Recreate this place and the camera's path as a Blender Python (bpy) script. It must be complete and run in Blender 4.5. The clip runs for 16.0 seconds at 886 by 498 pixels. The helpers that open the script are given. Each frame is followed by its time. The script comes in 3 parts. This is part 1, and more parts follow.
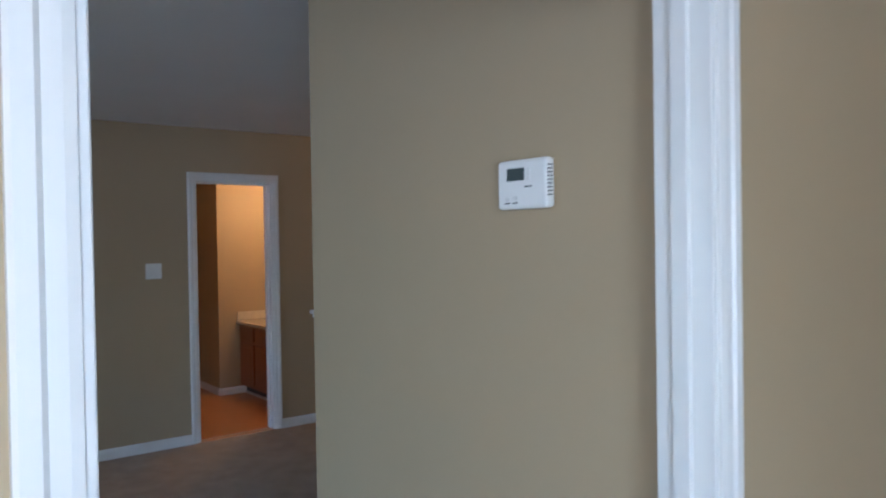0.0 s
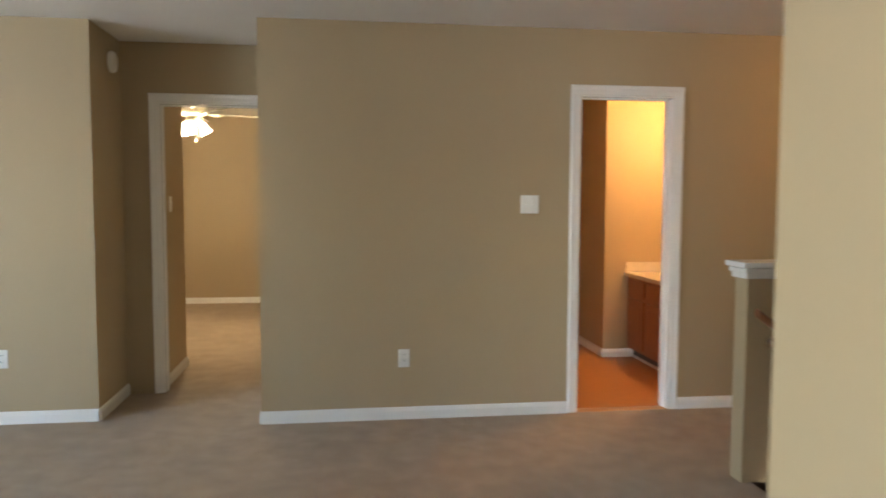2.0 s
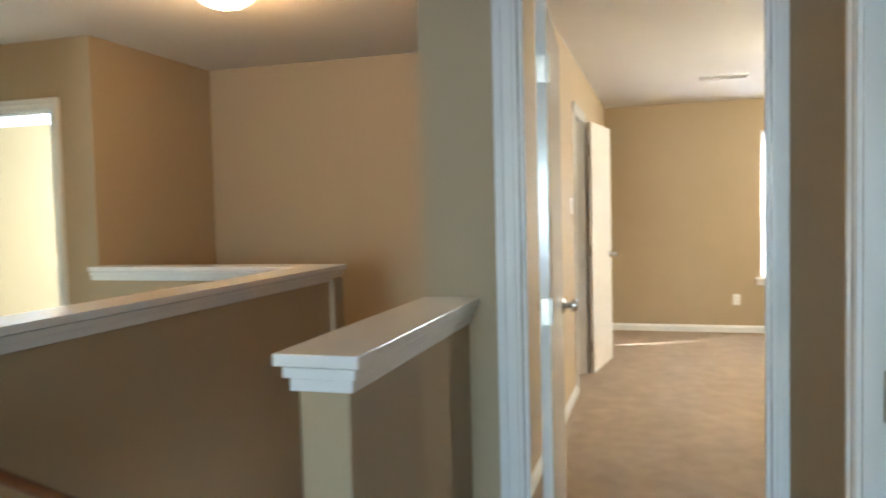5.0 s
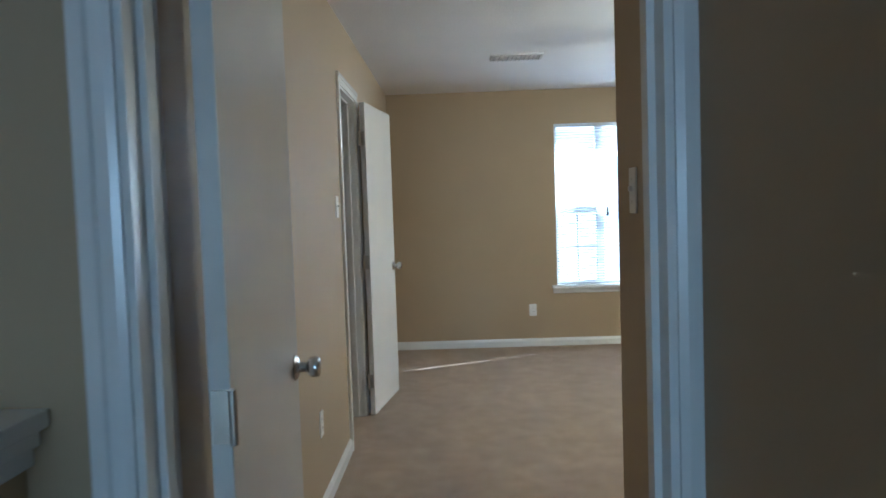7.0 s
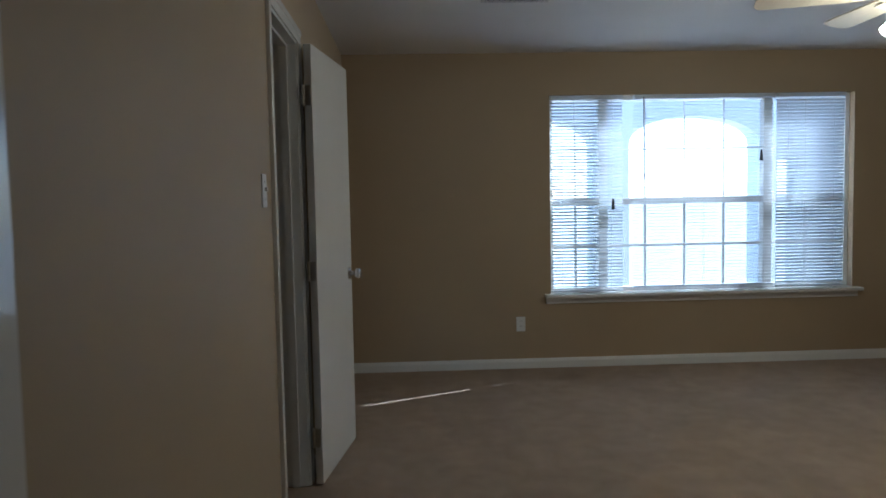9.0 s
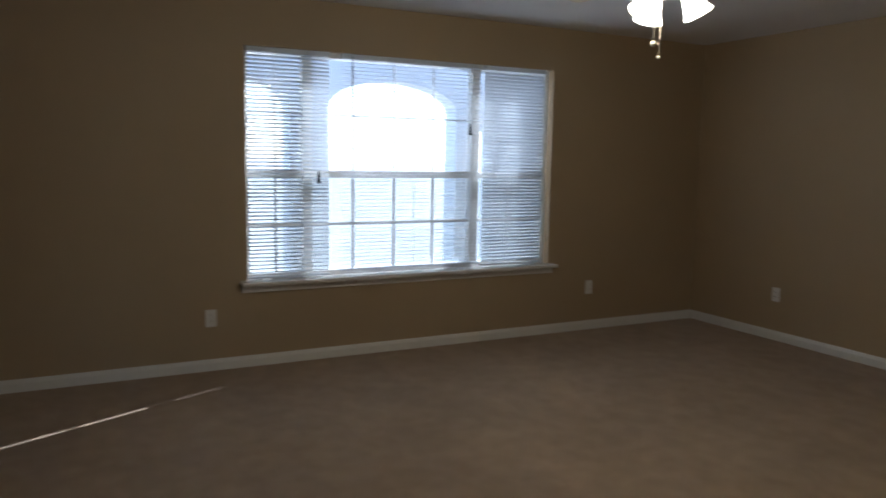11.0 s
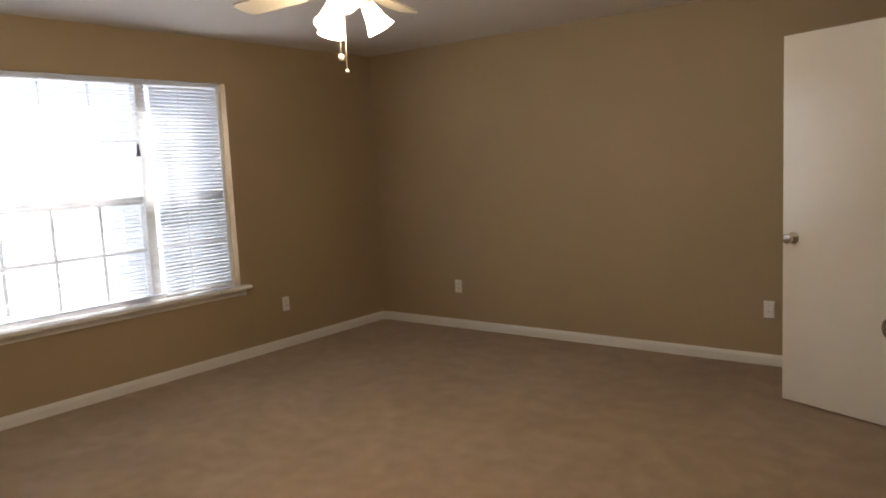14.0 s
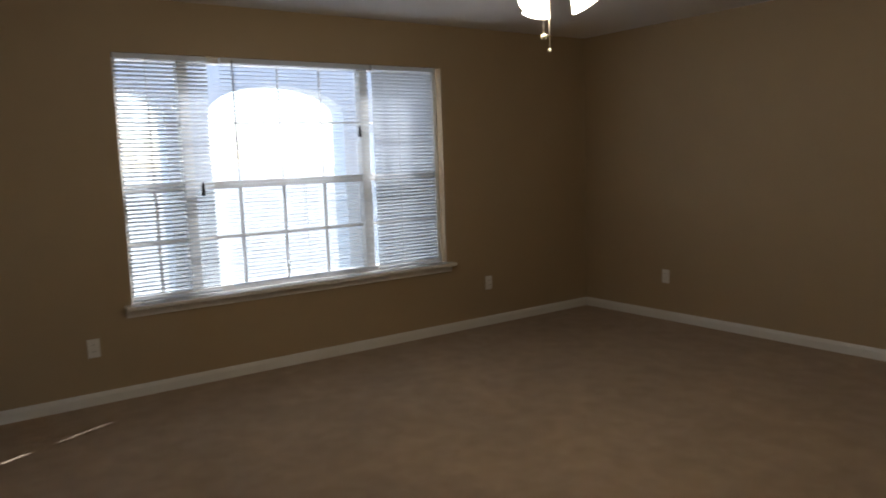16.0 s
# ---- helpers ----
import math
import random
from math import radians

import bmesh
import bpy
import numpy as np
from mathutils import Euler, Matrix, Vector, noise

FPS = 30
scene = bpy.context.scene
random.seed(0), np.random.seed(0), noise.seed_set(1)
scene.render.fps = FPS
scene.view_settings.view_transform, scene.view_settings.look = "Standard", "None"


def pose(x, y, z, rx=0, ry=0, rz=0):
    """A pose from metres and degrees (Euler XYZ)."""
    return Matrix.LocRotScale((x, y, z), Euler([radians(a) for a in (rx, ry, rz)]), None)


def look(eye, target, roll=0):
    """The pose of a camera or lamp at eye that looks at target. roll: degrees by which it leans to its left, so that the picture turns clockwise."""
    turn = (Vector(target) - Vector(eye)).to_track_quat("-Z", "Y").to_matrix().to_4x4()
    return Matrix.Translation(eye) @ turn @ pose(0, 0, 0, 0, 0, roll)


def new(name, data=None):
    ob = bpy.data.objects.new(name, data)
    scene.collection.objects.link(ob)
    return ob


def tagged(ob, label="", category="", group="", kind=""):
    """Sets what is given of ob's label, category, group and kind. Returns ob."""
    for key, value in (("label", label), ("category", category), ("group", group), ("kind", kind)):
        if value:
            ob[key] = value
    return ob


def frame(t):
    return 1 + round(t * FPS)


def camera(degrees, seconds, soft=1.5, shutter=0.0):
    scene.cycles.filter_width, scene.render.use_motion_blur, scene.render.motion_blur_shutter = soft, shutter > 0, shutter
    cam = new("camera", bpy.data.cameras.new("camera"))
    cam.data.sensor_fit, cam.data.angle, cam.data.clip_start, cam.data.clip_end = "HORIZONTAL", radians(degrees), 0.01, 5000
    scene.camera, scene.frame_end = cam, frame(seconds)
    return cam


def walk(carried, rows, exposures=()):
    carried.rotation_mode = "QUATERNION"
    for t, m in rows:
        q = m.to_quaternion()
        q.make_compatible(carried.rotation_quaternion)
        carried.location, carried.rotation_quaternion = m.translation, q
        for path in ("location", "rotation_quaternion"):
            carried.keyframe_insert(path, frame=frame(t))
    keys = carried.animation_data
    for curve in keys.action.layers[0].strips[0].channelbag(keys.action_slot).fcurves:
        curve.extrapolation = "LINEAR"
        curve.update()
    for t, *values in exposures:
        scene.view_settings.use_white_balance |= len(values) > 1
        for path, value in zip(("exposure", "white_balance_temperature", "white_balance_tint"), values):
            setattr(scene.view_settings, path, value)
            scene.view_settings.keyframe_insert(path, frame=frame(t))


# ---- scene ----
cam = camera(61.9, 16.0, soft=1.7, shutter=0.4)
PATH = [
    (0, (-1.888, -5.687, 1.558), (-0.673, -4.099, 1.528), -0.9),
    (0.5, (-1.729, -5.483, 1.52), (-0.637, -3.811, 1.404), -0.7),
    (1, (-1.536, -5.235, 1.492), (-0.625, -3.458, 1.375), -0.9),
    (1.5, (-1.523, -4.998, 1.405), (-0.889, -3.104, 1.294), -0.7),
    (2, (-1.429, -4.541, 1.375), (-1.158, -2.564, 1.24), 0.2),
    (2.5, (-1.724, -4.136, 1.439), (-1.547, -2.149, 1.297), 1.2),
    (3, (-1.638, -3.694, 1.409), (-0.998, -1.801, 1.333), 1.8),
    (3.5, (-1.374, -3.547, 1.373), (-0.32, -1.847, 1.35), -0.3),
    (4, (-1.233, -3.242, 1.417), (0.23, -1.88, 1.384), -2.0),
    (4.5, (-1.054, -3.065, 1.381), (0.695, -2.097, 1.322), -1.5),
    (5, (-0.746, -2.968, 1.353), (1.166, -2.391, 1.252), -1.4),
    (5.2, (-0.607, -2.976, 1.361), (1.33, -2.493, 1.246), -1.3),
    (7.3, (0.696, -2.973, 1.333), (2.693, -2.976, 1.222), -1.4),
    (7.5, (0.81, -2.958, 1.333), (2.806, -2.987, 1.214), -0.9),
    (8, (1.094, -2.936, 1.319), (3.089, -3.001, 1.192), -0.8),
    (8.2, (1.294, -2.915, 1.301), (3.289, -2.975, 1.174), -1.1),
    (10.3, (2.447, -2.809, 1.41), (4.392, -3.23, 1.216), 0.2),
    (10.5, (2.549, -2.858, 1.418), (4.459, -3.415, 1.212), 0.6),
    (11, (2.674, -2.87, 1.418), (4.442, -3.773, 1.173), 1.0),
    (11.5, (2.733, -2.913, 1.376), (4.36, -4.041, 1.095), 0.3),
    (12, (2.69, -2.835, 1.375), (4.125, -4.187, 1.038), -0.5),
    (12.5, (2.825, -2.847, 1.442), (4.052, -4.37, 1.025), -1.5),
    (13, (2.907, -2.917, 1.501), (4.062, -4.49, 1.062), -2.7),
    (13.5, (2.93, -2.906, 1.487), (4.104, -4.487, 1.137), -3.1),
    (14, (2.86, -2.833, 1.454), (4.08, -4.401, 1.22), -2.8),
    (14.5, (2.8, -2.775, 1.426), (4.086, -4.297, 1.258), -2.3),
    (15, (2.749, -2.724, 1.4), (4.119, -4.173, 1.248), -2.2),
    (15.5, (2.848, -2.883, 1.432), (4.339, -4.2, 1.233), -2.1),
    (16, (2.789, -2.877, 1.422), (4.404, -4.03, 1.176), -2.0),
]
EXPOSURES = [(0, 3.45, 5050, 14), (0.5, 3.85, 5500, 11), (1.0, 4.1, 5750, 8), (2.0, 4.72, 6700, 14), (3.5, 4.85, 6700, 14), (4.0, 4.95, 6350, 12), (4.6, 4.95, 5900, 8), (5.2, 4.85, 5500, 5), (7.3, 3.35, 4450, 3), (8.2, 2.6, 4600, 4), (10.3, 1.7, 4900, 9), (11.5, 1.9, 5450, 12), (12.5, 2.4, 5900, 17), (13.2, 2.95, 6200, 18), (14.0, 2.78, 6150, 17), (15.0, 2.15, 5950, 15), (16.0, 1.8, 5800, 13)]
walk(cam, [(t, look(eye, target, roll)) for t, eye, target, roll in PATH], EXPOSURES)

# ---- world, sun, large lights ----
world = bpy.data.worlds.new("sky")
scene.world = world
world.use_nodes = True
wn = world.node_tree.nodes
sky = wn.new("ShaderNodeTexSky")
sky.sky_type = "NISHITA"
sky.sun_disc = False
SUN_DIR = Vector((0.333, -0.700, 0.632)).normalized()
sky.sun_elevation = math.asin(SUN_DIR.z)
sky.sun_rotation = math.atan2(SUN_DIR.x, SUN_DIR.y)
wn["Background"].inputs["Strength"].default_value = 0.15
world.node_tree.links.new(sky.outputs[0], wn["Background"].inputs["Color"])


def lamp(name, kind, m, power, colour, size=None, size_y=None, angle=None):
    data = bpy.data.lights.new(name, kind)
    data.energy, data.color = power, colour
    if kind == "AREA":
        data.shape, data.size, data.size_y = "RECTANGLE", size, size_y
    if kind == "POINT":
        data.shadow_soft_size = size
    if angle:
        data.angle = angle
    ob = new(name, data)
    ob.matrix_world = m
    return ob


lamp("sun", "SUN", look((20, -30, 30), Vector((20, -30, 30)) - SUN_DIR), 4.0, (1.0, 0.95, 0.87), angle=radians(0.5))
# daylight of windows that lie behind the camera's way
lamp("start_room_daylight", "AREA", look((-2.9, -8.42, 1.35), (-2.4, -5, 1.3)), 6.4, (0.72, 0.9, 1.0), 1.6, 1.3)
lamp("loft_daylight", "AREA", look((-6.42, -2.6, 1.4), (0, -2.3, 1.2)), 3.9, (0.62, 0.84, 1.0), 1.6, 1.3)
lamp("small_bedroom_daylight", "AREA", look((5.95, 1.5, 1.5), (4.5, 3.5, 1.4)), 38, (0.64, 0.84, 1.0), 1.3, 1.4)
# bulbs
lamp("hall_bulb", "POINT", pose(2.30, -1.02, 2.27), 0.85, (1.0, 0.54, 0.20), 0.09)
lamp("bath_bulb", "POINT", pose(1.36, 0.85, 2.05), 2.6, (1.0, 0.55, 0.20), 0.10)
lamp("far_room_bulb", "POINT", pose(-2.86, 3.0, 2.0), 3.6, (1.0, 0.84, 0.55), 0.09)

# ---- materials ----


def material(name, colour, rough=0.5, metal=0.0, vary=0.08, scale=6.0, bump=0.0, bump_scale=120.0, colour2=None, coat=0.0, dist=0.002):
    m = bpy.data.materials.new(name)
    m.use_nodes = True
    t = m.node_tree
    b = t.nodes["Principled BSDF"]
    b.inputs["Roughness"].default_value = rough
    b.inputs["Metallic"].default_value = metal
    b.inputs["Coat Weight"].default_value = coat
    g = t.nodes.new("ShaderNodeTexCoord")
    n1 = t.nodes.new("ShaderNodeTexNoise")
    n1.inputs["Scale"].default_value, n1.inputs["Detail"].default_value = scale, 5
    t.links.new(g.outputs["Object"], n1.inputs["Vector"])
    mix = t.nodes.new("ShaderNodeMix")
    mix.data_type = "RGBA"
    c2 = colour2 or tuple(c * (1 - vary * 2) for c in colour)
    mix.inputs[6].default_value, mix.inputs[7].default_value = (*[min(1, c * (1 + vary)) for c in colour], 1), (*c2, 1)
    t.links.new(n1.outputs["Fac"], mix.inputs[0])
    t.links.new(mix.outputs[2], b.inputs["Base Color"])
    if bump:
        n2 = t.nodes.new("ShaderNodeTexNoise")
        n2.inputs["Scale"].default_value, n2.inputs["Detail"].default_value = bump_scale, 3
        t.links.new(g.outputs["Object"], n2.inputs["Vector"])
        bp = t.nodes.new("ShaderNodeBump")
        bp.inputs["Strength"].default_value, bp.inputs["Distance"].default_value = bump, dist
        t.links.new(n2.outputs["Fac"], bp.inputs["Height"])
        t.links.new(bp.outputs[0], b.inputs["Normal"])
    return m


def carpet_material():
    m = material("carpet", (0.395, 0.288, 0.19), 0.95, vary=0.12, scale=2.2, bump=0.9, bump_scale=260, dist=0.006)
    t = m.node_tree
    b = t.nodes["Principled BSDF"]
    g = t.nodes["Texture Coordinate"]
    tuft = t.nodes.new("ShaderNodeTexNoise")
    tuft.inputs["Scale"].default_value, tuft.inputs["Detail"].default_value = 140, 4
    patch = t.nodes.new("ShaderNodeTexNoise")
    patch.inputs["Scale"].default_value, patch.inputs["Detail"].default_value, patch.inputs["Distortion"].default_value = 8.0, 10, 0.15
    t.links.new(g.outputs["Object"], tuft.inputs["Vector"])
    t.links.new(g.outputs["Object"], patch.inputs["Vector"])
    add = t.nodes.new("ShaderNodeMath")
    add.operation = "ADD"
    t.links.new(tuft.outputs["Fac"], add.inputs[0])
    t.links.new(patch.outputs["Fac"], add.inputs[1])
    ramp = t.nodes.new("ShaderNodeMapRange")
    ramp.inputs[1].default_value, ramp.inputs[2].default_value, ramp.inputs[3].default_value, ramp.inputs[4].default_value = 0.72, 1.28, 0.81, 1.12
    t.links.new(add.outputs[0], ramp.inputs[0])
    mul = t.nodes.new("ShaderNodeMix")
    mul.data_type, mul.blend_type = "RGBA", "MULTIPLY"
    mul.inputs[0].default_value = 1.0
    src = b.inputs["Base Color"].links[0].from_socket
    t.links.new(src, mul.inputs[6])
    t.links.new(ramp.outputs[0], mul.inputs[7])
    t.links.new(mul.outputs[2], b.inputs["Base Color"])
    b.inputs["Sheen Weight"].default_value = 0.15
    return m


def wood_material(name, dark, light, rough, stretch, coat=0.2):
    m = material(name, light, rough, coat=coat)
    t = m.node_tree
    b = t.nodes["Principled BSDF"]
    g = t.nodes["Texture Coordinate"]
    mp = t.nodes.new("ShaderNodeMapping")
    mp.inputs["Scale"].default_value = stretch
    n = t.nodes.new("ShaderNodeTexNoise")
    n.inputs["Scale"].default_value, n.inputs["Detail"].default_value, n.inputs["Distortion"].default_value = 6, 6, 0.8
    t.links.new(g.outputs["Object"], mp.inputs[0])
    t.links.new(mp.outputs[0], n.inputs["Vector"])
    mx = t.nodes.new("ShaderNodeMix")
    mx.data_type = "RGBA"
    mx.inputs[6].default_value, mx.inputs[7].default_value = (*dark, 1), (*light, 1)
    t.links.new(n.outputs["Fac"], mx.inputs[0])
    t.links.new(mx.outputs[2], b.inputs["Base Color"])
    return m


def glass_material(name, colour=(1, 1, 1), rough=0.0):
    m = bpy.data.materials.new(name)
    m.use_nodes = True
    b = m.node_tree.nodes["Principled BSDF"]
    b.inputs["Base Color"].default_value = (*colour, 1)
    b.inputs["Roughness"].default_value = rough
    b.inputs["IOR"].default_value = 1.45
    b.inputs["Transmission Weight"].default_value = 1.0
    return m


def glow_material(name, colour, strength):
    m = bpy.data.materials.new(name)
    m.use_nodes = True
    b = m.node_tree.nodes["Principled BSDF"]
    b.inputs["Base Color"].default_value = (0.85, 0.83, 0.78, 1)
    b.inputs["Roughness"].default_value = 0.35
    b.inputs["Emission Color"].default_value = (*colour, 1)
    b.inputs["Emission Strength"].default_value = strength
    return m


M_WALL = material("tan_wall_paint", (0.408, 0.312, 0.187), 0.62, vary=0.035, scale=1.3, bump=0.22, bump_scale=170, dist=0.0015)
M_CEIL = material("ceiling_paint", (0.74, 0.72, 0.69), 0.85, vary=0.03, scale=2.0, bump=0.6, bump_scale=70, dist=0.004)
M_TRIM = material("white_trim_paint", (0.78, 0.77, 0.74), 0.24, vary=0.03, scale=4, bump=0.05, bump_scale=40)
M_DOOR = material("white_door_paint", (0.78, 0.75, 0.69), 0.13, vary=0.03, scale=2.5, bump=0.08, bump_scale=25, dist=0.001)
M_CARPET = carpet_material()
M_CHROME = material("brushed_chrome", (0.62, 0.6, 0.57), 0.22, 1.0, vary=0.05, scale=30)
M_BRASS = material("hinge_metal", (0.55, 0.5, 0.42), 0.35, 1.0, vary=0.1, scale=30)
M_PLASTIC = material("white_plastic", (0.8, 0.79, 0.76), 0.35, vary=0.02)
M_SLOT = material("dark_slot", (0.03, 0.03, 0.03), 0.6)
M_VINYL = wood_material("orange_vinyl_floor", (0.36, 0.15, 0.06), (0.52, 0.25, 0.11), 0.35, (1.5, 9, 1))
M_OAK = wood_material("stained_oak", (0.20, 0.065, 0.022), (0.36, 0.135, 0.05), 0.38, (9, 9, 1.0))
M_RAIL = wood_material("handrail_wood", (0.12, 0.04, 0.015), (0.24, 0.085, 0.03), 0.28, (2, 12, 12), 0.5)
M_STONE = material("cultured_marble", (0.66, 0.58, 0.47), 0.2, vary=0.1, scale=30, coat=0.3)
M_GLASS = glass_material("window_glass")
M_BLIND = material("blind_slat_vinyl", (0.74, 0.76, 0.78), 0.4, vary=0.03)
bt = M_BLIND.node_tree
tl = bt.nodes.new("ShaderNodeBsdfTranslucent")
tl.inputs["Color"].default_value = (0.72, 0.76, 0.80, 1)
ms = bt.nodes.new("ShaderNodeMixShader")
ms.inputs[0].default_value = 0.36
bt.links.new(bt.nodes["Principled BSDF"].outputs[0], ms.inputs[1])
bt.links.new(tl.outputs[0], ms.inputs[2])
bt.links.new(ms.outputs[0], bt.nodes["Material Output"].inputs["Surface"])
M_SCREEN = material("insect_screen_mesh", (0.60, 0.68, 0.72), 0.7, vary=0.02, scale=400)
st = M_SCREEN.node_tree
see = st.nodes.new("ShaderNodeBsdfTransparent")
sx = st.nodes.new("ShaderNodeMixShader")
sx.inputs[0].default_value = 0.30
st.links.new(see.outputs[0], sx.inputs[1])
st.links.new(st.nodes["Principled BSDF"].outputs[0], sx.inputs[2])
st.links.new(sx.outputs[0], st.nodes["Material Output"].inputs["Surface"])
M_FAN = material("cream_fan_paint", (0.72, 0.66, 0.5), 0.35, vary=0.04)
M_BLADE = wood_material("whitewashed_blade", (0.5, 0.44, 0.33), (0.62, 0.55, 0.41), 0.4, (2, 14, 14))
M_SHADE = glow_material("lit_frosted_glass", (1.0, 0.86, 0.62), 3.5)
M_DOME = glow_material("lit_dome_glass", (1.0, 0.72, 0.42), 0.7)
M_FARSHADE = glow_material("lit_far_shade", (1.0, 0.9, 0.68), 0.6)
M_BRONZE = material("dark_bronze", (0.10, 0.06, 0.035), 0.4, 0.7, vary=0.1)
M_LCD = material("grey_display", (0.07, 0.085, 0.08), 0.2)
M_SIDING = material("pale_siding", (0.62, 0.66, 0.70), 0.7, vary=0.05, scale=3)
M_GRASS = material("dry_lawn", (0.48, 0.47, 0.42), 0.9, vary=0.2, scale=0.8)
M_DARK = material("black_plastic", (0.02, 0.02, 0.022), 0.4)

# ---- builders ----


def box(bm, x0, x1, y0, y1, z0, z1, bevel=0.0):
    r = bmesh.ops.create_cube(bm, size=1.0)
    vs = r["verts"]
    for v in vs:
        v.co = Vector((x0 + (v.co.x + 0.5) * (x1 - x0), y0 + (v.co.y + 0.5) * (y1 - y0), z0 + (v.co.z + 0.5) * (z1 - z0)))
    if bevel:
        es = list({e for v in vs for e in v.link_edges})
        bmesh.ops.bevel(bm, geom=es, offset=bevel, segments=2, affect="EDGES", profile=0.6)
    return vs


def cyl(bm, p0, p1, r0, r1=None, seg=20):
    p0, p1 = Vector(p0), Vector(p1)
    d = p1 - p0
    m = Matrix.Translation((p0 + p1) / 2) @ d.to_track_quat("Z", "Y").to_matrix().to_4x4()
    return bmesh.ops.create_cone(bm, cap_ends=True, segments=seg, radius1=r0, radius2=r0 if r1 is None else r1, depth=d.length, matrix=m)["verts"]


def lathe(bm, profile, seg=28, m=None):
    """Turns (radius, height) pairs round z."""
    rings = []
    for r, z in profile:
        rings.append([bm.verts.new(((r if r > 1e-4 else 1e-4) * math.cos(a), (r if r > 1e-4 else 1e-4) * math.sin(a), z)) for a in [2 * math.pi * i / seg for i in range(seg)]])
    for a, b in zip(rings, rings[1:]):
        for i in range(seg):
            j = (i + 1) % seg
            bm.faces.new((a[i], a[j], b[j], b[i]))
    if m is not None:
        bmesh.ops.transform(bm, matrix=m, verts=[v for ring in rings for v in ring])
    return rings


def sweep(bm, profile, p0, p1, side, up=Vector((0, 0, 1))):
    """A straight moulding from p0 to p1; profile of (out, up) pairs, out along side."""
    side = Vector(side)
    ends = []
    for p in (Vector(p0), Vector(p1)):
        ends.append([bm.verts.new(p + side * a + up * b) for a, b in profile])
    n = len(profile)
    for i in range(n):
        j = (i + 1) % n
        bm.faces.new((ends[0][i], ends[0][j], ends[1][j], ends[1][i]))
    bm.faces.new(ends[0][::-1])
    bm.faces.new(ends[1])


def mesh_of(name, bm, mat, smooth=False):
    bmesh.ops.recalc_face_normals(bm, faces=bm.faces)
    me = bpy.data.meshes.new(name)
    bm.to_mesh(me)
    bm.free()
    me.materials.append(mat)
    if smooth:
        me.shade_smooth()
        me.set_sharp_from_angle(angle=radians(40))
    return me


def thing(name, label, category, m=None, group="", kind=""):
    ob = new(name)
    ob.empty_display_size = 0.1
    if m is not None:
        ob.matrix_basis = m
    return tagged(ob, label, category, group, kind)


def part(name, bm, mat, parent, label="", smooth=False):
    ob = new(name, mesh_of(name, bm, mat, smooth))
    ob.parent = parent
    return tagged(ob, label)


def structure(name, bm, mat, label, category):
    return tagged(new(name, mesh_of(name, bm, mat)), label, category, kind="structure")


def wall(name, axis, at, thick, a0, a1, openings=(), z0=0.0, z1=2.44, label="tan painted drywall wall with light orange-peel texture", mat=None):
    """axis 'x': the wall runs along x and fills y from at to at + thick. openings: (from, to, bottom, top)."""
    bm = bmesh.new()

    def piece(u0, u1, b, t):
        if u1 - u0 > 1e-4 and t - b > 1e-4:
            box(bm, *((u0, u1, at, at + thick) if axis == "x" else (at, at + thick, u0, u1)), b, t)
    u = a0
    for o0, o1, b, t in sorted(openings):
        piece(u, o0, z0, z1)
        piece(o0, o1, z0, b)
        piece(o0, o1, t, z1)
        u = o1
    piece(u, a1, z0, z1)
    return structure(name, bm, mat or M_WALL, label, "wall")


BASE = [(0, 0), (0.014, 0), (0.014, 0.052), (0.010, 0.063), (0.006, 0.074), (0, 0.076)]


def baseboards(name, runs):
    bm = bmesh.new()
    for p0, p1, side in runs:
        sweep(bm, BASE, (*p0, 0.0), (*p1, 0.0), (*side, 0))
    return structure(name, bm, M_TRIM, "white painted wooden baseboard along the carpet", "baseboard")


CASE = [(0, 0), (0.010, 0), (0.013, 0.012), (0.013, 0.03), (0.018, 0.036), (0.018, 0.055), (0.014, 0.06), (0, 0.06)]


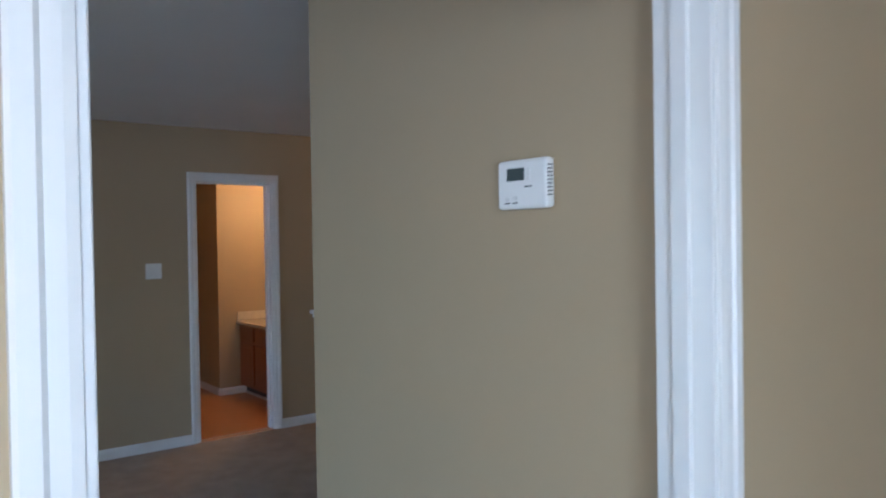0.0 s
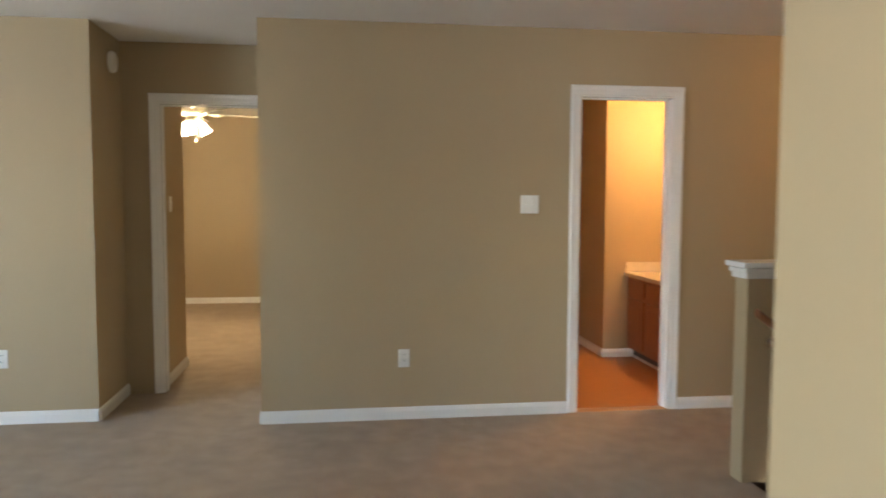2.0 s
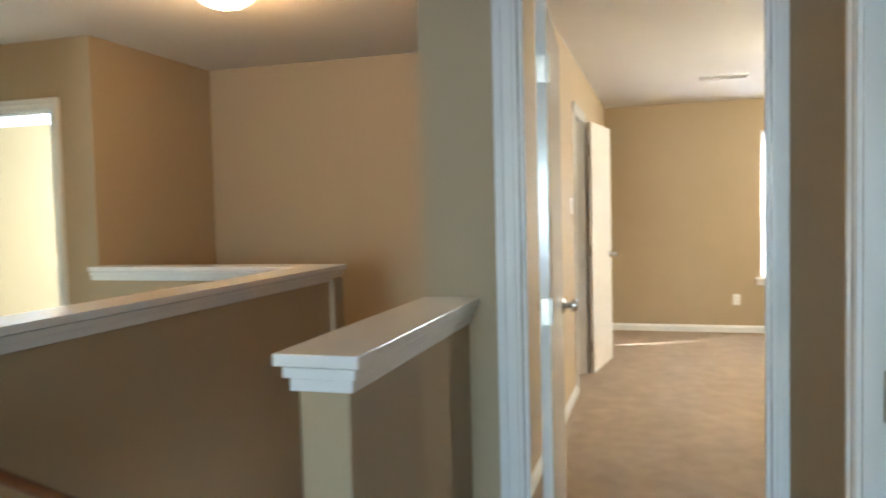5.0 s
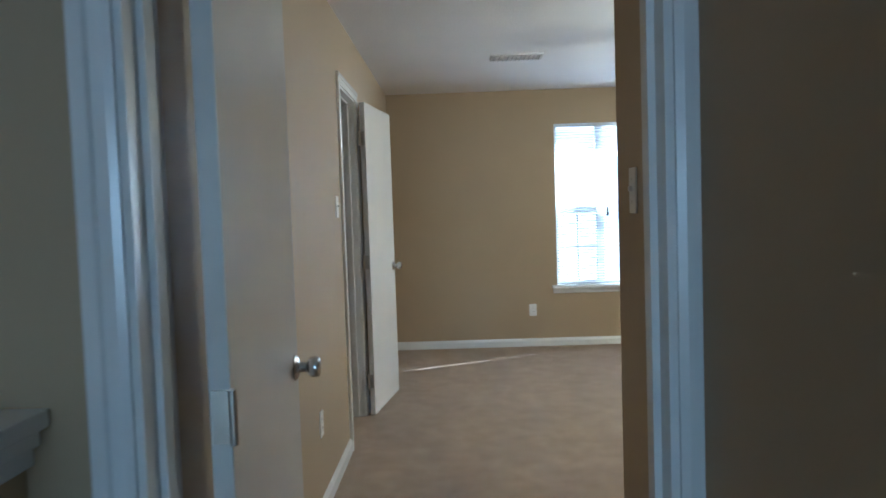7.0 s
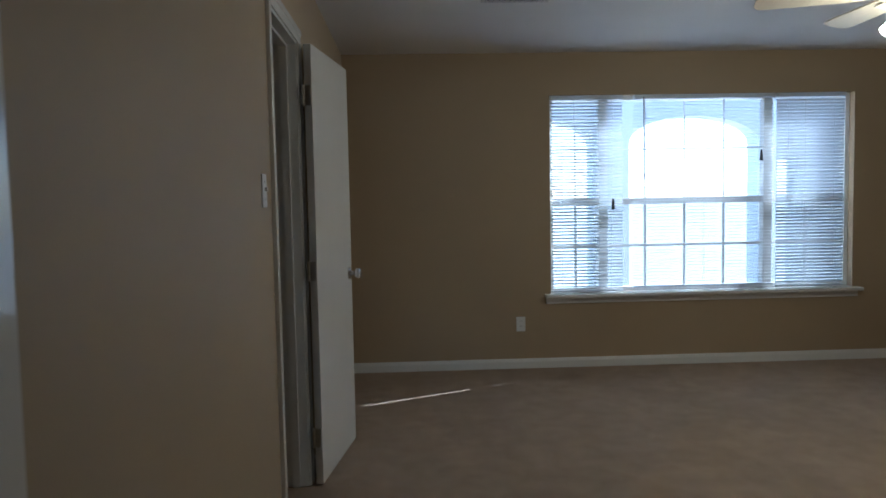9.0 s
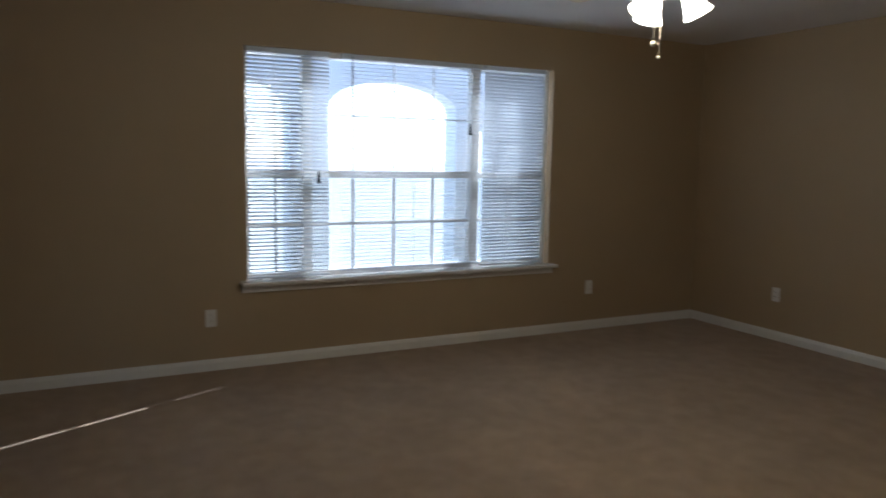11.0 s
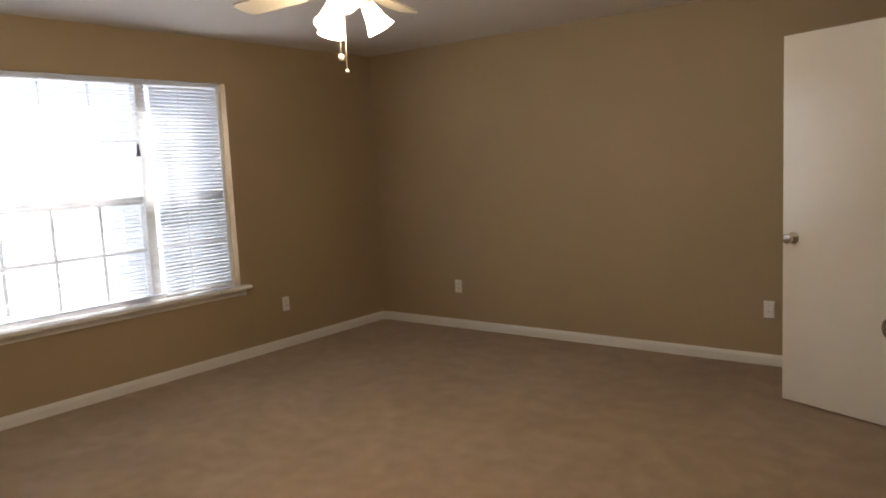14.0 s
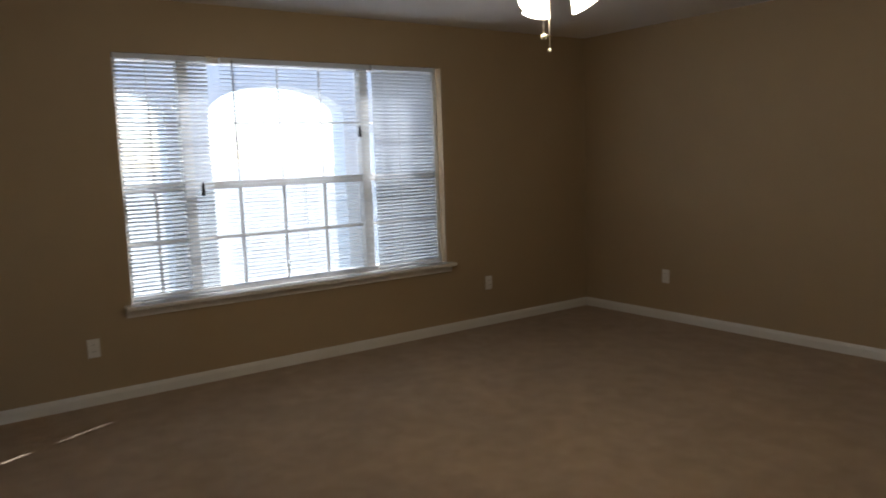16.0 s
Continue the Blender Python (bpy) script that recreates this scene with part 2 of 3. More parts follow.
def door_frame(name, axis, at, thick, o0, o1, top=2.04, label="white painted door casing with moulded profile", stops=True, sides=(0, 1)):
    """Jamb lining and casings of an opening in a wall."""
    ob = thing(name, label, "door frame", kind="structure")

    def P(u, v, z):
        return Vector((u, v, z)) if axis == "x" else Vector((v, u, z))
    for nm, u0, u1, z0, z1 in (("jamb", o0, o0 + 0.018, 0.004, top - 0.02), ("jamb", o1 - 0.018, o1, 0.004, top - 0.02), ("head_jamb", o0, o1, top - 0.018, top - 0.001)):
        bm = bmesh.new()
        a, b = P(u0, at - 0.002, z0), P(u1, at + thick + 0.002, z1)
        box(bm, a.x, b.x, a.y, b.y, z0, z1, 0.001)
        if stops:
            mid = at + thick * 0.5
            if nm == "jamb":
                s0, s1 = (u0 + 0.018, u0 + 0.029) if u0 == o0 else (u1 - 0.029, u1 - 0.018)
                a, b = P(s0, mid - 0.017, z0), P(s1, mid + 0.017, z1)
                box(bm, a.x, b.x, a.y, b.y, z0, z1 - 0.002)
            else:
                a, b = P(o0 + 0.03, mid - 0.017, 0), P(o1 - 0.03, mid + 0.017, 0)
                box(bm, a.x, b.x, a.y, b.y, z0 - 0.011, z0)
        part(nm, bm, M_TRIM, ob)
    for k in sides:
        v = at if k == 0 else at + thick
        out = P(0, -1 if k == 0 else 1, 0)
        ua = P(1, 0, 0)
        for nm, p0, p1, up in (("casing", P(o0 + 0.006, v, 0.003), P(o0 + 0.006, v, top - 0.006), -ua), ("casing", P(o1 - 0.006, v, 0.003), P(o1 - 0.006, v, top - 0.006), ua),
                               ("head_casing", P(o0 - 0.054, v, top - 0.006), P(o1 + 0.054, v, top - 0.006), Vector((0, 0, 1)))):
            bm = bmesh.new()
            sweep(bm, CASE, p0, p1, out, up)
            part(nm, bm, M_TRIM, ob)
    return ob


def knob_parts(parent, x, z, y_front, y_back):
    """A round knob on both faces of a leaf that lies along local x."""
    for y, s in ((y_front, -1), (y_back, 1)):
        bm = bmesh.new()
        rot = Matrix.Translation((x, y, z)) @ Matrix.Rotation(radians(90 * -s), 4, "X")
        lathe(bm, [(0, 0), (0.033, 0), (0.033, 0.004), (0.026, 0.010), (0.014, 0.014), (0.012, 0.030), (0.018, 0.034), (0.026, 0.040), (0.0275, 0.052), (0.026, 0.062), (0.020, 0.066), (0, 0.066)], 24, rot)
        part("knob", bm, M_CHROME, parent, "brushed chrome round door knob", True)


def door_leaf(name, hinge, turn, width, label, knob=True, height=2.03, side=1):
    """A slab hinged at the origin that lies along local x and is 35 mm thick towards local y * side."""
    ob = thing(name, label, "door", pose(hinge[0], hinge[1], 0.012, 0, 0, turn))
    bm = bmesh.new()
    y0, y1 = (0, 0.035) if side > 0 else (-0.035, 0)
    box(bm, 0.003, width, y0, y1, 0, height, 0.002)
    part("slab", bm, M_DOOR, ob)
    if knob:
        knob_parts(ob, width - 0.065, 0.93, y0, y1)
    for z in (0.22, 1.0, 1.80):
        bm = bmesh.new()
        yk = y0 if side > 0 else y1
        cyl(bm, (-0.003, yk - 0.004 * side, z - 0.045), (-0.003, yk - 0.004 * side, z + 0.045), 0.007, seg=10)
        box(bm, -0.002, 0.003, min(yk, yk + 0.03 * side), max(yk, yk + 0.03 * side), z - 0.044, z + 0.044)
        part("hinge", bm, M_BRASS, ob, "small brass-toned butt hinge")
    return ob


def facing(x, y, z, nx, ny):
    """A pose whose local -y points along (nx, ny)."""
    return pose(x, y, z, 0, 0, math.degrees(math.atan2(nx, -ny)))


def outlet(x, y, z, nx, ny, label="white duplex power outlet on the tan wall", group="outlets"):
    ob = thing("power_outlet", label, "outlet", facing(x, y, z, nx, ny), group)
    bm = bmesh.new()
    box(bm, -0.035, 0.035, -0.006, 0, -0.057, 0.057, 0.003)
    part("plate", bm, M_PLASTIC, ob)
    for dz in (-0.02, 0.02):
        bm = bmesh.new()
        box(bm, -0.016, 0.016, -0.0085, -0.006, dz - 0.0145, dz + 0.0145, 0.002)
        s = part("socket", bm, M_PLASTIC, ob)
        for dx in (-0.006, 0.006):
            bm = bmesh.new()
            box(bm, dx - 0.0012, dx + 0.0012, -0.0092, -0.0084, dz - 0.002, dz + 0.007)
            part("slot", bm, M_SLOT, s)
    return ob


def light_switch(x, y, z, nx, ny, gangs, label, tall=0.0):
    ob = thing("light_switch", label, "switch", facing(x, y, z, nx, ny), "light switches")
    w = 0.035 + 0.023 * (gangs - 1)
    bm = bmesh.new()
    box(bm, -w, w, -0.006, 0, -0.057 - tall, 0.057 + tall, 0.003)
    part("plate", bm, M_PLASTIC, ob)
    for i in range(gangs):
        cx = (i - (gangs - 1) / 2) * 0.046
        for dz in (0,):
            bm = bmesh.new()
            box(bm, cx - 0.005, cx + 0.005, -0.016, -0.006, dz - 0.002, dz + 0.012, 0.002)
            part("toggle", bm, M_PLASTIC, ob)
            for sz in (-0.03, 0.03):
                bm = bmesh.new()
                cyl(bm, (cx, -0.0075, dz + sz), (cx, -0.006, dz + sz), 0.003, seg=8)
                part("screw", bm, M_TRIM, ob)
    return ob

# ---- floors and ceilings ----
FLOORS = ((-6.5, 0.545, -9, 0.0), (0.545, 1.6, -9, -2.22), (-6.5, -0.36, 0.0, 5.5), (0.545, 2.87, -1.26, 0.0), (1.6, 2.87, 0.0, 2.6), (2.87, 6.0, 0.33, 5.2), (1.6, 7.62, -9, -2.30), (4.19, 5.98, -2.30, -1.12))
for i, r in enumerate(FLOORS):
    bm = bmesh.new()
    box(bm, r[0], r[1], r[2], r[3], -0.06, 0.0)
    structure(f"floor_{i + 1}", bm, M_CARPET, "beige cut-pile carpet with soft mottled shading", "floor")
bm = bmesh.new()
box(bm, -0.36, 1.6, 0.06, 3.0, -0.06, 0.006)
structure("floor_bathroom", bm, M_VINYL, "warm orange wood-look vinyl floor in the bathroom", "floor")
bm = bmesh.new()
box(bm, -6.62, 7.74, -9.1, 5.6, 2.44, 2.56)
structure("ceiling", bm, M_CEIL, "off-white sprayed texture ceiling", "ceiling")

# ---- walls: loft, stairwell, far rooms ----
wall("wall_bathroom_front", "x", 0.0, 0.12, -1.92, 1.66, [(0.055, 0.695, 0, 2.04)])
wall("wall_recess_side", "y", -1.92, 0.12, 0.12, 0.82)
wall("wall_loft_left", "x", 0.19, 0.12, -6.5, -2.92)
wall("wall_recess_left", "y", -3.04, 0.12, 0.31, 0.82)
wall("wall_far_room_front", "x", 0.82, 0.12, -5.6, -0.48, [(-2.685, -1.975, 0, 2.04)])
wall("wall_far_room_stub", "y", -2.82, 0.12, 0.94, 1.70)
wall("wall_far_room_back", "x", 5.40, 0.12, -6.5, -0.36)
wall("wall_far_room_west", "y", -5.7, 0.12, 0.94, 5.4)
wall("wall_bathroom_left", "y", -0.48, 0.12, 0.12, 5.4)
wall("wall_bathroom_back", "x", 1.58, 0.12, 0.82, 1.54)
wall("wall_bathroom_jog", "y", 0.82, 0.12, 1.70, 2.9)
wall("wall_bathroom_end", "x", 2.9, 0.12, -0.36, 0.94)
wall("wall_hall_west", "y", 1.54, 0.12, 0.12, 2.6)
wall("wall_hall_end", "x", 2.6, 0.12, 1.54, 2.99)
wall("wall_hall_east", "y", 2.87, 0.12, 0.27, 2.6, [(0.555, 1.275, 0, 2.04)], z0=-2.9)
wall("wall_stair_north", "x", 0.27, 0.12, 2.99, 4.08, z0=-2.9)
wall("wall_stair_east", "y", 4.08, 0.12, -2.34, 0.39, z0=-2.9)
wall("wall_stair_south", "x", -2.34, 0.12, 1.64, 4.08, z0=-2.9)
wall("wall_small_bedroom_south", "x", 0.27, 0.12, 4.20, 6.0)
wall("wall_small_bedroom_east", "y", 6.0, 0.12, 0.27, 5.2, [(0.8, 2.2, 0.8, 2.2)])
wall("wall_small_bedroom_north", "x", 5.2, 0.12, 2.87, 6.0)
wall("wall_small_bedroom_west", "y", 2.87, 0.12, 2.72, 5.2)
wall("wall_thermostat", "y", -0.65, 0.12, -4.81, -3.42)
wall("wall_closet_front", "x", -3.42, 0.12, -0.65, 1.52, [(-0.01, 0.71, 0, 2.04)])
wall("wall_start_doorway", "x", -4.93, 0.12, -6.5, 1.72, [(-1.745, -0.685, 0, 2.06)])
wall("wall_start_room_east", "y", 1.0, 0.12, -8.5, -4.93)
wall("wall_start_room_west", "y", -4.2, 0.12, -8.5, -4.93)
wall("wall_start_room_south", "x", -8.62, 0.12, -4.2, 1.12, [(-3.7, -2.1, 0.7, 2.0)])
wall("wall_loft_west", "y", -6.62, 0.12, -4.93, 0.31, [(-3.4, -1.8, 0.75, 2.05)])

# ---- walls: large bedroom ----
wall("wall_bedroom_entry", "y", 1.52, 0.12, -4.93, -2.22, [(-3.275, -2.515, 0, 2.06)])
wall("wall_bedroom_north", "x", -2.34, 0.115, 4.20, 7.60, [(4.64, 5.30, 0, 2.06)])
wall("wall_bedroom_corridor", "x", -3.57, 0.12, 1.64, 2.70)
wall("wall_bedroom_west", "y", 2.58, 0.12, -5.62, -3.57, [(-5.33, -4.57, 0, 2.06)])
wall("wall_bedroom_jog", "x", -5.74, 0.12, 2.58, 3.10)
wall("wall_bedroom_west_south", "y", 2.98, 0.12, -7.94, -5.74, [(-7.64, -6.92, 0, 2.06)])
wall("wall_bedroom_south", "x", -8.06, 0.12, 1.72, 7.72)
WY0, WY1, WZ0, WZ1 = -6.33, -3.92, 0.58, 2.115
wall("wall_bedroom_window", "y", 7.58, 0.16, -7.94, -1.1, [(WY0, WY1, WZ0, WZ1)])
wall("wall_linen_back", "x", -1.2, 0.1, 4.20, 7.58)
wall("wall_linen_side", "y", 5.9, 0.1, -2.22, -1.2)
wall("wall_wardrobe_back", "y", 1.62, 0.1, -7.94, -4.93)

# ---- baseboards ----
baseboards("baseboard_loft", [((-1.92, 0), (0.0, 0), (0, -1)), ((0.75, 0), (1.66, 0), (0, -1)), ((-1.92, 0.82), (-1.92, 0), (-1, 0)), ((-6.5, 0.19), (-2.92, 0.19), (0, -1)), ((-2.92, 0.19), (-2.92, 0.82), (1, 0)),
                              ((1.66, 0), (1.66, 2.6), (1, 0)), ((2.87, 0.33), (2.87, 0.50), (-1, 0)), ((2.87, 1.33), (2.87, 2.6), (-1, 0)), ((-0.65, -4.79), (-0.65, -3.30), (-1, 0)), ((-0.65, -3.30), (-0.07, -3.30), (0, 1)),
                              ((0.77, -3.30), (1.52, -3.30), (0, 1)), ((0.60, -2.365), (1.52, -2.365), (0, -1)), ((-6.5, -4.81), (-1.82, -4.81), (0, 1))])
baseboards("baseboard_far_room", [((-5.58, 5.40), (-0.48, 5.40), (0, -1)), ((-2.70, 0.94), (-2.70, 1.70), (1, 0))])
baseboards("baseboard_bathroom", [((0.82, 1.58), (1.10, 1.58), (0, -1)), ((0.82, 2.9), (0.82, 1.58), (-1, 0))])
baseboards("baseboard_small_bedroom", [((2.99, 5.2), (6.0, 5.2), (0, -1)), ((6.0, 0.39), (6.0, 5.2), (-1, 0))])
baseboards("baseboard_bedroom", [((7.58, -7.94), (7.58, -2.34), (-1, 0)), ((3.10, -7.94), (7.58, -7.94), (0, 1)), ((5.36, -2.34), (7.58, -2.34), (0, -1)), ((2.55, -2.34), (4.58, -2.34), (0, -1)),
                                 ((1.64, -3.45), (2.70, -3.45), (0, 1)), ((2.70, -4.51), (2.70, -3.45), (1, 0)), ((2.70, -5.62), (2.70, -5.39), (1, 0)), ((2.70, -5.62), (3.10, -5.62), (0, 1)), ((3.10, -6.86), (3.10, -5.62), (1, 0))])

# ---- door frames and doors ----
door_frame("door_frame_bathroom", "x", 0.0, 0.12, 0.055, 0.695)
door_frame("door_frame_far_room", "x", 0.82, 0.12, -2.685, -1.975)
door_frame("door_frame_small_bedroom", "y", 2.87, 0.12, 0.555, 1.275)
door_frame("door_frame_start_room", "x", -4.93, 0.12, -1.745, -0.685, 2.06)
door_frame("door_frame_bedroom", "y", 1.52, 0.12, -3.275, -2.515, 2.06)
door_frame("door_frame_loft_closet", "x", -3.42, 0.12, -0.01, 0.71)
door_frame("door_frame_bedroom_closet", "x", -2.34, 0.115, 4.64, 5.30, 2.06, sides=(0,))
door_frame("door_frame_bedroom_bath", "y", 2.58, 0.12, -5.33, -4.57, 2.06, sides=(1,))
door_frame("door_frame_bedroom_wardrobe", "y", 2.98, 0.12, -7.64, -6.92, 2.06, sides=(1,))
door_leaf("bedroom_door", (1.69, -2.60), 4.5, 0.775, "glossy white flat slab door standing open against the wall", side=1)
door_leaf("closet_door", (5.285, -2.372), -8.5, 0.685, "glossy white flat closet door swung wide open", side=-1)
door_leaf("wardrobe_door", (3.135, -6.955), -21.5, 0.80, "white flat slab door standing open into the room", side=-1)
door_leaf("bath_door", (2.71, -4.605), -57, 0.73, "white flat slab door standing partly open", side=-1)
door_leaf("loft_closet_door", (0.69, -3.34), 180, 0.675, "white flat slab closet door, closed", side=1)

# ---- stairwell: half walls, caps, rail, stairs ----


def half_wall(name, axis, at, a0, a1, cap0, cap1, end_caps):
    ob = thing(name, "waist-high tan drywall half wall with a white moulded cap", "half wall")
    bm = bmesh.new()
    lo = -2.9
    c = (a0, a1, at - 0.055, at + 0.055) if axis == "x" else (at - 0.055, at + 0.055, a0, a1)
    box(bm, *c, lo, 1.015, 0.004)
    part("wall_body", bm, M_WALL, ob)
    for nm, grow, z0, z1, b in (("cap_board", 0.038, 1.054, 1.08, 0.003), ("neck", 0.008, 1.050, 1.054, 0.0005), ("upper_moulding", 0.024, 1.028, 1.050, 0.003), ("lower_moulding", 0.014, 1.0, 1.028, 0.004)):
        bm = bmesh.new()
        w = 0.055 + grow
        e0, e1 = cap0 - grow * end_caps[0], cap1 + grow * end_caps[1]
        c = (e0, e1, at - w, at + w) if axis == "x" else (at - w, at + w, e0, e1)
        box(bm, *c, z0, z1, b)
        part(nm, bm, M_TRIM, ob)
    return ob


half_wall("half_wall", "x", -1.205, 0.49, 2.815, 0.49, 2.815, (1, 0))
half_wall("half_wall_corner", "y", 2.865, -1.29, 0.265, -1.26, 0.262, (1, 0))
half_wall("half_wall_entry", "x", -2.31, 0.585, 1.518, 0.585, 1.516, (1, 0))
rail = thing("handrail", "dark varnished wooden handrail on metal brackets", "handrail")
bm = bmesh.new()
RA, RS = Vector((0.50, -1.335, 0.845)), 0.70
prof = [(0.026 * math.cos(a), 0.024 * math.sin(a)) for a in [2 * math.pi * i / 14 for i in range(14)]]
sweep(bm, prof, RA, RA + Vector((2.2, 0, -2.2 * RS)), (0, 1, 0))
part("grip", bm, M_RAIL, rail, smooth=True)
for dx in (0.12, 1.0, 1.95):
    bm = bmesh.new()
    p = RA + Vector((dx, 0, -dx * RS))
    cyl(bm, p + Vector((0, 0, -0.02)), p + Vector((0, 0.0, -0.06)), 0.006, seg=10)
    cyl(bm, p + Vector((0, 0, -0.06)), p + Vector((0, 0.07, -0.075)), 0.006, seg=10)
    cyl(bm, p + Vector((0, 0.066, -0.075)), p + Vector((0, 0.076, -0.075)), 0.03, seg=16)
    part("bracket", bm, M_CHROME, rail)
stair = thing("staircase", "carpeted stairs that go down between the half walls", "stairs")
for i in range(9):
    bm = bmesh.new()
    z = -0.184 * (i + 1)
    box(bm, 0.53 + 0.26 * i, 0.53 + 0.26 * (i + 1) + (0.02 if i < 8 else 0), -2.255, -1.262, z - 0.20, z, 0.012)
    part("step", bm, M_CARPET, stair)
bm = bmesh.new()
box(bm, 2.87, 4.08, -2.22, 0.27, -1.9, -1.84)
part("landing", bm, M_CARPET, stair)

# ---- hall ceiling light ----
hl = thing("ceiling_light", "round frosted glass ceiling light with bronze rim, lit", "ceiling light", pose(2.30, -1.02, 2.44))
bm = bmesh.new()
lathe(bm, [(0, 0), (0.155, 0), (0.172, -0.012), (0.172, -0.028), (0.160, -0.040), (0.145, -0.042), (0.145, -0.03), (0, -0.03)], 36)
part("rim", bm, M_BRONZE, hl, "dark bronze metal rim", True)
bm = bmesh.new()
lathe(bm, [(0.143, -0.040), (0.138, -0.062), (0.118, -0.088), (0.085, -0.107), (0.045, -0.118), (0.012, -0.122), (0, -0.122)], 36)
part("glass_dome", bm, M_DOME, hl, "glowing frosted glass dome", True)
bm = bmesh.new()
lathe(bm, [(0.011, -0.122), (0.011, -0.128), (0.006, -0.136), (0, -0.138)], 12)
part("finial", bm, M_BRONZE, hl, smooth=True)
hl.children[1].visible_shadow = False

# ---- thermostat, switches, outlets, smoke alarm ----
th = thing("thermostat", "white digital wall thermostat with grey display", "thermostat", facing(-0.65, -4.415, 1.682, -1, 0) @ Matrix.Scale(1.07, 4))
bm = bmesh.new()
box(bm, -0.078, 0.078, -0.028, -0.004, -0.055, 0.055, 0.009)
part("housing", bm, M_PLASTIC, th)
bm = bmesh.new()
box(bm, -0.072, 0.072, -0.005, 0, -0.05, 0.05)
part("back_plate", bm, M_PLASTIC, th)
bm = bmesh.new()
box(bm, -0.045, 0.010, -0.0292, -0.0275, 0.008, 0.036, 0.0005)
part("display", bm, M_LCD, th, "grey liquid crystal display")
for bx, bz, w in ((0.024, 0.031, 0.010), (0.024, 0.021, 0.010), (0.024, 0.011, 0.010), (-0.045, -0.032, 0.012), (-0.020, -0.030, 0.012)):
    bm = bmesh.new()
    box(bm, bx - w / 2, bx + w / 2, -0.0305, -0.0275, bz - 0.0035, bz + 0.0035, 0.001)
    part("button", bm, M_TRIM, th)
for bx, bz, w in ((0.022, -0.006, 0.024), (-0.045, -0.041, 0.016), (-0.020, -0.041, 0.016)):
    bm = bmesh.new()
    box(bm, bx - w / 2, bx + w / 2, -0.0287, -0.0277, bz - 0.0016, bz + 0.0016)
    part("printed_mark", bm, M_LCD, th)
for i in range(9):
    bm = bmesh.new()
    box(bm, 0.0765, 0.0787, -0.024, -0.010, 0.036 - i * 0.008, 0.039 - i * 0.008)
    part("vent_slot", bm, M_SLOT, th)

light_switch(-0.258, 0.0, 1.343, 0, -1, 2, "white double light switch plate on the tan wall")
light_switch(-2.70, 1.22, 1.33, 1, 0, 1, "white single light switch in the lit far room")
light_switch(2.50, -3.45, 1.37, 0, 1, 1, "white single light switch on the bedroom entry wall", tall=0.004)
light_switch(4.44, -2.34, 1.37, 0, -1, 1, "white single light switch beside the closet door")
outlet(-1.05, 0.0, 0.385, 0, -1)
outlet(-3.71, 0.19, 0.40, 0, -1)
outlet(-3.47, 0.19, 0.40, 0, -1)
outlet(-2.28, 5.40, 0.42, 0, -1, "white power outlet on the far room's wall")
outlet(7.58, -3.68, 0.35, -1, 0)
outlet(7.58, -6.757, 0.36, -1, 0)
outlet(6.68, -7.94, 0.37, 0, 1)
outlet(4.12, -7.94, 0.38, 0, 1)
outlet(3.76, -2.34, 0.40, 0, -1)
sa = thing("smoke_alarm", "round white smoke alarm high on the wall", "smoke alarm", facing(-2.92, 0.60, 2.26, 1, 0))
bm = bmesh.new()
lathe(bm, [(0, 0), (0.068, 0), (0.07, 0.012), (0.064, 0.028), (0.045, 0.036), (0.02, 0.038), (0, 0.038)], 28, Matrix.Rotation(radians(90), 4, "X"))
part("cover", bm, M_PLASTIC, sa, smooth=True)
bm = bmesh.new()
lathe(bm, [(0, 0.0375), (0.012, 0.0375), (0.012, 0.041), (0, 0.041)], 14, Matrix.Rotation(radians(90), 4, "X"))
part("test_button", bm, M_TRIM, sa)

# ---- bathroom ----
VX = 1.02
van = thing("vanity_cabinet", "orange-brown stained oak bathroom vanity cabinet", "vanity")
bm = bmesh.new()
box(bm, VX + 0.02, 1.54, 0.22, 1.575, 0.09, 0.715)
part("carcass", bm, M_OAK, van)
bm = bmesh.new()
box(bm, VX + 0.075, 1.54, 0.22, 1.575, 0.0065, 0.09)
part("toe_kick", bm, M_DARK, van, "dark recessed toe kick")
bm = bmesh.new()
sweep(bm, [(0, 0), (0.016, 0), (0.012, 0.012), (0, 0.018)], (VX + 0.075, 0.22, 0.0065), (VX + 0.075, 1.575, 0.0065), (-1, 0, 0))
part("shoe_moulding", bm, M_TRIM, van)
ys = [1.555, 1.19, 0.76, 0.24]
for y1, y0 in zip(ys, ys[1:]):
    for nm, z0, z1 in (("door", 0.12, 0.53), ("drawer_front", 0.56, 0.695)):
        bm = bmesh.new()
        box(bm, VX, VX + 0.02, y0 + 0.018, y1 - 0.018, z0, z1, 0.004)
        p = part(nm, bm, M_OAK, van)
        if nm == "door":
            bm = bmesh.new()
            box(bm, VX - 0.004, VX + 0.002, y0 + 0.075, y1 - 0.075, z0 + 0.06, z1 - 0.06, 0.003)
            part("raised_panel", bm, M_OAK, p)
top = thing("bathroom_worktop", "cream cultured marble vanity top with moulded basin", "worktop")
bm = bmesh.new()
box(bm, VX - 0.02, 1.54, 0.20, 1.578, 0.716, 0.747, 0.005)
part("slab", bm, M_STONE, top)
bm = bmesh.new()
box(bm, VX - 0.01, 1.52, 1.560, 1.579, 0.748, 0.835, 0.003)
box(bm, 1.522, 1.539, 0.20, 1.579, 0.748, 0.835, 0.003)
part("backsplash", bm, M_STONE, top)
bm = bmesh.new()
